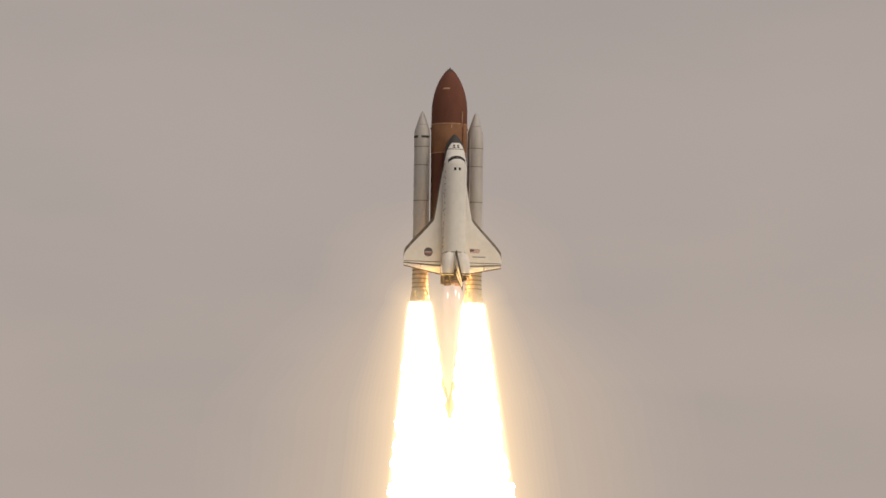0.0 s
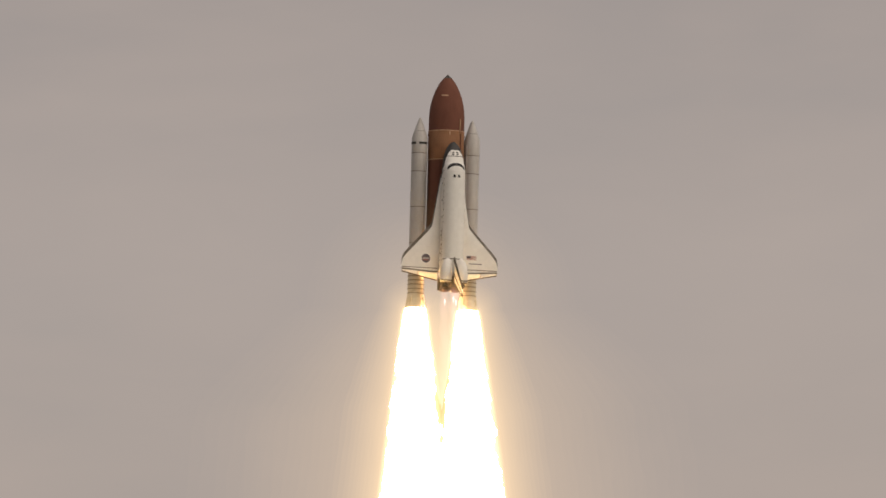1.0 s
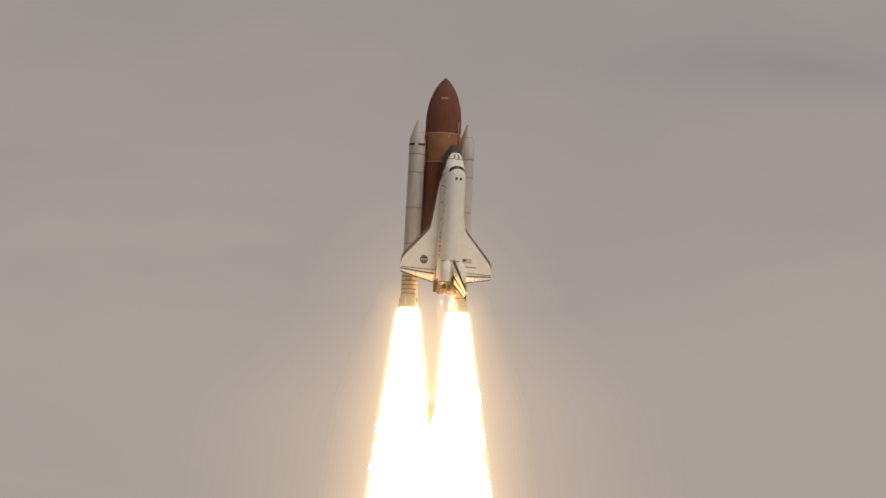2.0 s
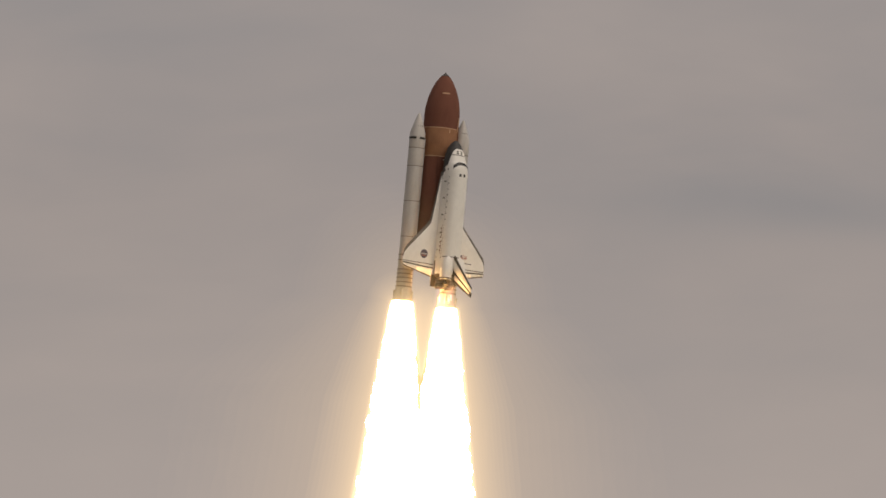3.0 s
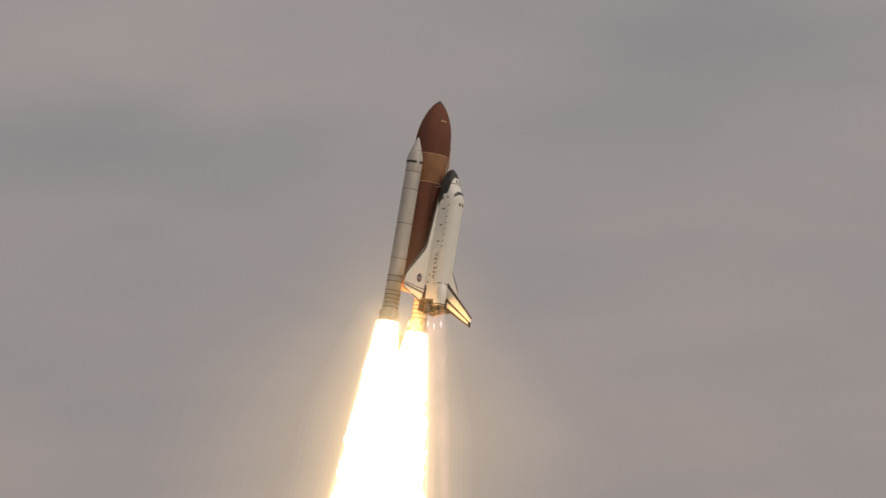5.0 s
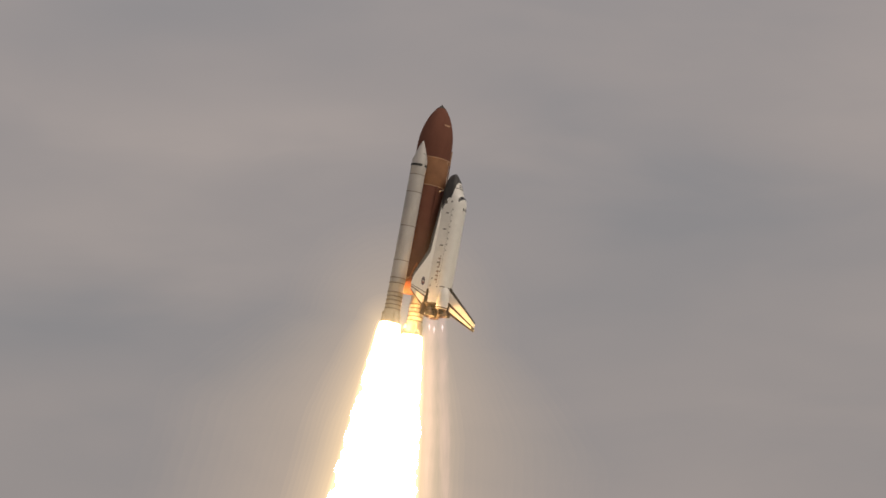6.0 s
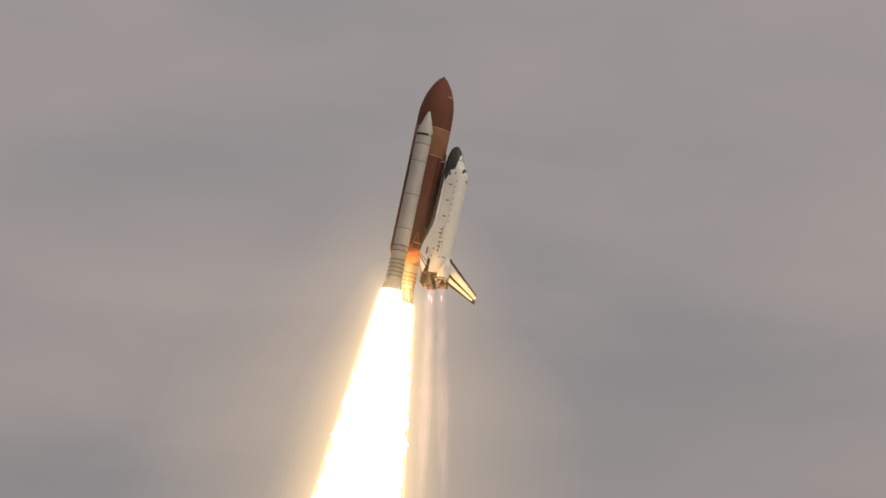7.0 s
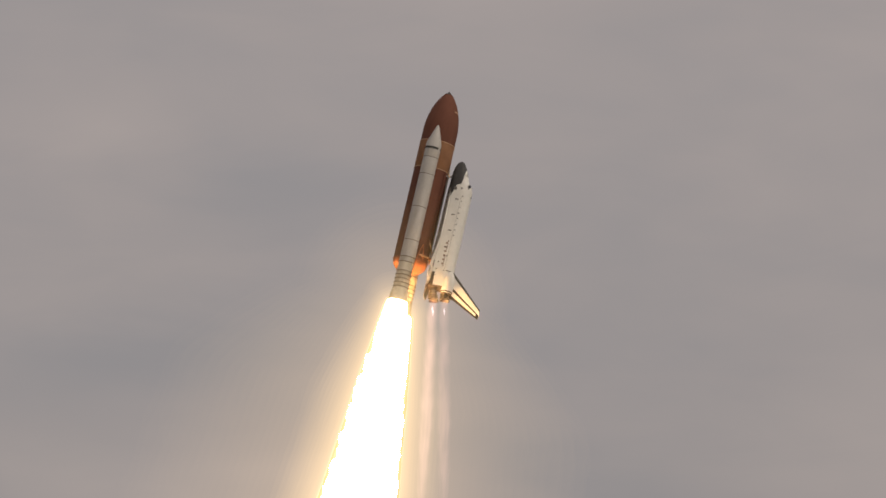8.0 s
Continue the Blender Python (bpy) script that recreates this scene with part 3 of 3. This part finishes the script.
        pod = part("engine_pod", loft(rings), TILE_WHITE, o, "white rounded engine pod")
        part("pod_nozzle", tilted_bell(orb(1588, s * 84, 484), 0.28, 0.62, 1.0), NOZZLE_DARK, pod)
        rings = [[orb(X, s * (76 + r * math.sin(k * math.pi / 16)), 484 + r * 0.96 * math.cos(k * math.pi / 16)) for k in range(32)] for X, r in ((1585.5, 54), (1590, 53.5), (1594, 47), (1590, 40))]
        part("pod_base", loft(rings), HEAT_SHIELD, pod, "brown base of the pod")
        part("pod_edge", lathe_x(s, 1568, 1580), EDGE_GREY, pod)
    # tail
    fin = part("fin", fin_slice([0.15, 0.19, 0.25, 0.4, 0.56]), TILE_WHITE, o, "white swept tail fin")
    part("fin_leading_edge", fin_slice([0.0, 0.01, 0.03, 0.09, 0.15], 1.04), BLACK_PAINT, fin, "dark edge of the fin")
    part("rudder", fin_slice([0.69, 0.75, 0.82, 0.89], 1.16, 0.09), TILE_WHITE, fin, "white rudder panel with dark outline")
    part("rudder_gap", fin_slice([0.56, 0.59, 0.62], 0.97), BLACK_PAINT, fin)
    part("rudder_frame", fin_slice([0.62, 0.8, 0.97, 1.02], 1.0), BLACK_PAINT, fin)
    # main engines
    for X, Y, Z in ((1528, 0, 446), (1542, -54, 342), (1542, 54, 342)):
        e = part("engine_bell", tilted_bell(orb(X, Y, Z), 0.42, 1.18, 3.0, lean=-13 if Y == 0 else -11), ENGINE_METAL, o, "metal rocket engine bell")
        for q in (0.25, 0.5, 0.75, 0.97):
            part("hat_band", bell_band(orb(X, Y, Z), 0.42, 1.18, 3.0, q, -13 if Y == 0 else -11), NOZZLE_DARK, e)
        part("engine_shield", dome_shield(orb(X - 14, Y, Z)), HEAT_SHIELD, o)
    # the flap's tiles are black; its brown stands in for firelight
    rings = [[orb(X, -104, 284 - d - h), orb(X, -104, 284 - d + h), orb(X, 104, 284 - d + h), orb(X, 104, 284 - d - h)] for X, d, h in ((1533, 0, 9), (1543, 1, 10), (1632, 6, 4), (1648, 8, 1.5))]
    part("body_flap", loft(rings), HEAT_SHIELD, o, "black-tiled flap under the engines, coloured brown for the flame's light")
    return o


def bell_curve(r0, r1, length, q):
    return r0 + (r1 - r0) * (1 - (1 - q) ** 1.9)


def lean_down(bm, at, lean):
    bmesh.ops.rotate(bm, cent=at, matrix=Matrix.Rotation(radians(lean), 3, "X"), verts=bm.verts)
    return bm


def tilted_bell(at, r0, r1, length, lean=-10):
    outer = [(at.z - length * q, bell_curve(r0, r1, length, q)) for q in np.linspace(0, 1, 12)]
    inner = [(z, r - 0.05) for z, r in reversed(outer)]
    return lean_down(lathe(outer + inner, at.x, at.y, 32), at, lean)


def bell_band(at, r0, r1, length, q, lean):
    return lean_down(ring(at.z - length * q, bell_curve(r0, r1, length, q), 0.10, at.x, at.y, 0.05, 32), at, lean)


def dome_shield(at):
    return lathe([(at.z + 0.1, 1.15), (at.z - 0.3, 1.08), (at.z - 0.75, 0.8), (at.z - 0.95, 0.45)], at.x, at.y, 28)


def lathe_x(s, X0, X1):
    rings = []
    for X, k_ in ((X0, 1.0), (X0 + 2, 1.03), (X1 - 2, 1.03), (X1, 0.97)):
        rings.append([orb(X, s * (76 + 57 * k_ * math.sin(k * math.pi / 16)), 484 + 55 * k_ * math.cos(k * math.pi / 16)) for k in range(32)])
    return loft(rings, cap=False)


# ---------------------------------------------------------------- exhaust
PLUME_END = 105.0


def plume_radius(d):
    """Radius of the booster's flame, d metres behind the nozzle."""
    r = 2.45 + 0.25 * (1 - math.exp(-d / 1.0)) + 0.095 * d + 0.00035 * d * d
    return r * (1 if d < 70 else max(0.02, math.cos((d - 70) / (PLUME_END - 70) * math.pi / 2) ** 0.7))


def gas(d0, d1, rough=0.0, seed=0.0, step=0.8, seg=72):
    """A stretch of the flame's skin along -z, with lobes that grow downstream."""
    n = max(2, int((d1 - d0) / step))
    rings = []
    for i in range(n + 1):
        d = d0 + (d1 - d0) * i / n
        row = []
        for k in range(seg):
            a = 2 * math.pi * k / seg
            lobes = noise.fractal(Vector((math.cos(a) * 2.0 + seed, math.sin(a) * 2.0, d * 0.16)), 0.8, 2.1, 4)
            lobes += 0.45 * noise.noise(Vector((math.cos(a) * 5.0 + seed, math.sin(a) * 5.0, d * 0.55)))
            r = max(plume_radius(d) + lobes * rough * min(1, d / 14), 0.02)
            row.append((r * math.cos(a), r * math.sin(a), -d))
        rings.append(row)
    if d0 == 0:
        rings.insert(0, [(x_ * 0.6, y_ * 0.6, 0.25) for x_, y_, z_ in rings[0]])
    return loft(rings, cap=d0 == 0)


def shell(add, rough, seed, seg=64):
    """A skin of halo glow round the whole flame, closed above the nozzle, looser downstream."""
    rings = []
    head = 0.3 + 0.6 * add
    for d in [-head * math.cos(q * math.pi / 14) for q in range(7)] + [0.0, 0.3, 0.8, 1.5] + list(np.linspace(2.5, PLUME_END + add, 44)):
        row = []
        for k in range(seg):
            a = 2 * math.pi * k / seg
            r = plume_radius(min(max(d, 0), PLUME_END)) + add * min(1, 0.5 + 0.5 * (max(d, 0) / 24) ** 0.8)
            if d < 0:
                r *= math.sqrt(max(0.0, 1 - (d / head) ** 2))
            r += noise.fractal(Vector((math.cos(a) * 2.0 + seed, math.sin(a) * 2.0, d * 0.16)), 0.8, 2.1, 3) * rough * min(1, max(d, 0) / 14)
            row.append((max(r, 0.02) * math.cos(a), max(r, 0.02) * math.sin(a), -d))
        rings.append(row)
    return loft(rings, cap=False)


# distances of the glow layers from the fire: close together near it, far apart outside
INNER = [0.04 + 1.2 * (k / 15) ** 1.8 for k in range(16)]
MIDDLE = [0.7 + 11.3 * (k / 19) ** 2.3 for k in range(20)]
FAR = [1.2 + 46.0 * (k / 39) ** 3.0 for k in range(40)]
# glare and haze glow round the flames, added as see-through emissive layers
EDGE_GLOW = glow("edge_glow", (1.0, 0.78, 0.42), 0.030, False, False, 0.3, 0.25)
WARM_HALO = glow("warm_halo", (1.0, 0.66, 0.27), 0.0115, False, False, 0.3, 0.15)
WIDE_HALO = glow("wide_halo", (1.0, 0.64, 0.27), 0.0029, False, False, 0.2, 0.1)
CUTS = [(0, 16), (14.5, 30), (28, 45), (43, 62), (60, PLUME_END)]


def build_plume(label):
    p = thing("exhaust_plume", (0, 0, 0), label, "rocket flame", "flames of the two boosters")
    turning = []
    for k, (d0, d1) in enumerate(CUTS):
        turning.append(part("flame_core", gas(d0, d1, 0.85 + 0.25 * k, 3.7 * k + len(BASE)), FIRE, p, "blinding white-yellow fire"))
    # added glow: the flame's soft edge first, then its halo outwards
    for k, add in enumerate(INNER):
        part("flame_glow", shell(add, 0.35, 9.1 + k), EDGE_GLOW, p, "yellow glow at the fire's soft edge")
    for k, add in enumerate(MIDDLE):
        part("warm_halo", shell(add, 0.25, 31.7 + k, 48), WARM_HALO, p, "warm halo of glare round the flame")
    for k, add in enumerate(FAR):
        part("wide_halo", shell(add, 0.025 * add, 53.3 + 1.7 * k, 48), WIDE_HALO, p, "wide faint halo of hazy glow round the flame")
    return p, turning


def build_jets():
    """Nearly clear exhaust of the orbiter's three engines, with bright shock diamonds."""
    out = []
    for X, Y, Z in ((1528, 0, 446), (1542, -54, 342), (1542, 54, 342)):
        top, lean = orb(X, Y, Z), -13 if Y == 0 else -11
        base = top + Matrix.Rotation(radians(lean), 3, "X") @ Vector((0, 0, -2.97))
        j = thing("engine_jet", tuple(base), "faint pinkish exhaust stream below an engine bell", "exhaust jet", "jets of the orbiter's engines")
        for q, long in ((1.35, 50), (1.2, 46), (1.05, 60), (0.9, 52), (0.75, 64), (0.55, 40), (0.35, 30)):
            prof = [(top.z - 2.97 - d, q * (0.9 + 0.014 * d + 0.10 * math.sin(d * 1.15 + 2.5 * q)) * min(1, (long - d) / 18 + 0.02)) for d in np.linspace(0, long, 90)]
            part("jet_stream", lean_down(lean_down(lathe(prof, top.x, top.y, 24), top, lean), base, 0.5 if Y == 0 else 1.6), JET, j)
        for d, r, h in ((2.6, 0.24, 0.7),):
            z = top.z - 2.97 - d
            part("shock_diamond", lean_down(lathe([(z + h, 0.03), (z, r), (z - h * 1.6, 0.03)], top.x, top.y, 16), top, lean), DIAMOND, j, "small bright shock diamond")
        out.append(j)
    return out


build_ground()
tank = build_tank()
boosters = [build_booster(-6.55, True, "white solid rocket booster with a black band below its nose"), build_booster(6.4, False, "plain white solid rocket booster without black band")]
orbiter = build_orbiter()
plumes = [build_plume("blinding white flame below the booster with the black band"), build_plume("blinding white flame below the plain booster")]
jets = build_jets()

# seconds, degrees by which the wind and the wash of the engines set the two flames over
DRIFT = [(0.0, -2.0, -2.2), (1.5, -1.1, -2.6), (3.0, -1.25, -3.2), (4.0, -1.65, -2.55), (6.0, -1.55, -1.0), (7.0, -1.15, -1.3), (8.0, -1.4, -0.9)]


def motions():
    for ob in [tank, *boosters, orbiter, *jets]:
        walk(ob, [(t, m @ Matrix.Translation(BASE[ob])) for t, m in SHIP_PATH])
    for side, ((p, turning), b) in enumerate(zip(plumes, boosters)):
        rows = []
        for (t, m), (_, *lean) in zip(SHIP_PATH, glide(DRIFT)):
            nozzle = m @ Vector((BASE[b].x, 0, -0.45))
            turn = Matrix.Rotation(radians(lean[side]), 4, "Y") @ m.to_3x3().to_4x4()
            rows.append((t, Matrix.Translation(nozzle) @ turn))
        walk(p, rows)
        for k, piece in enumerate(turning):
            speed = (130, -155, 175, -140, 120)[k] * (1 if b is boosters[0] else -1)
            walk(piece, [(t, pose(0, 0, 0, 0, 0, speed * t)) for t in np.arange(0, 8.01, 0.4)])


motions()
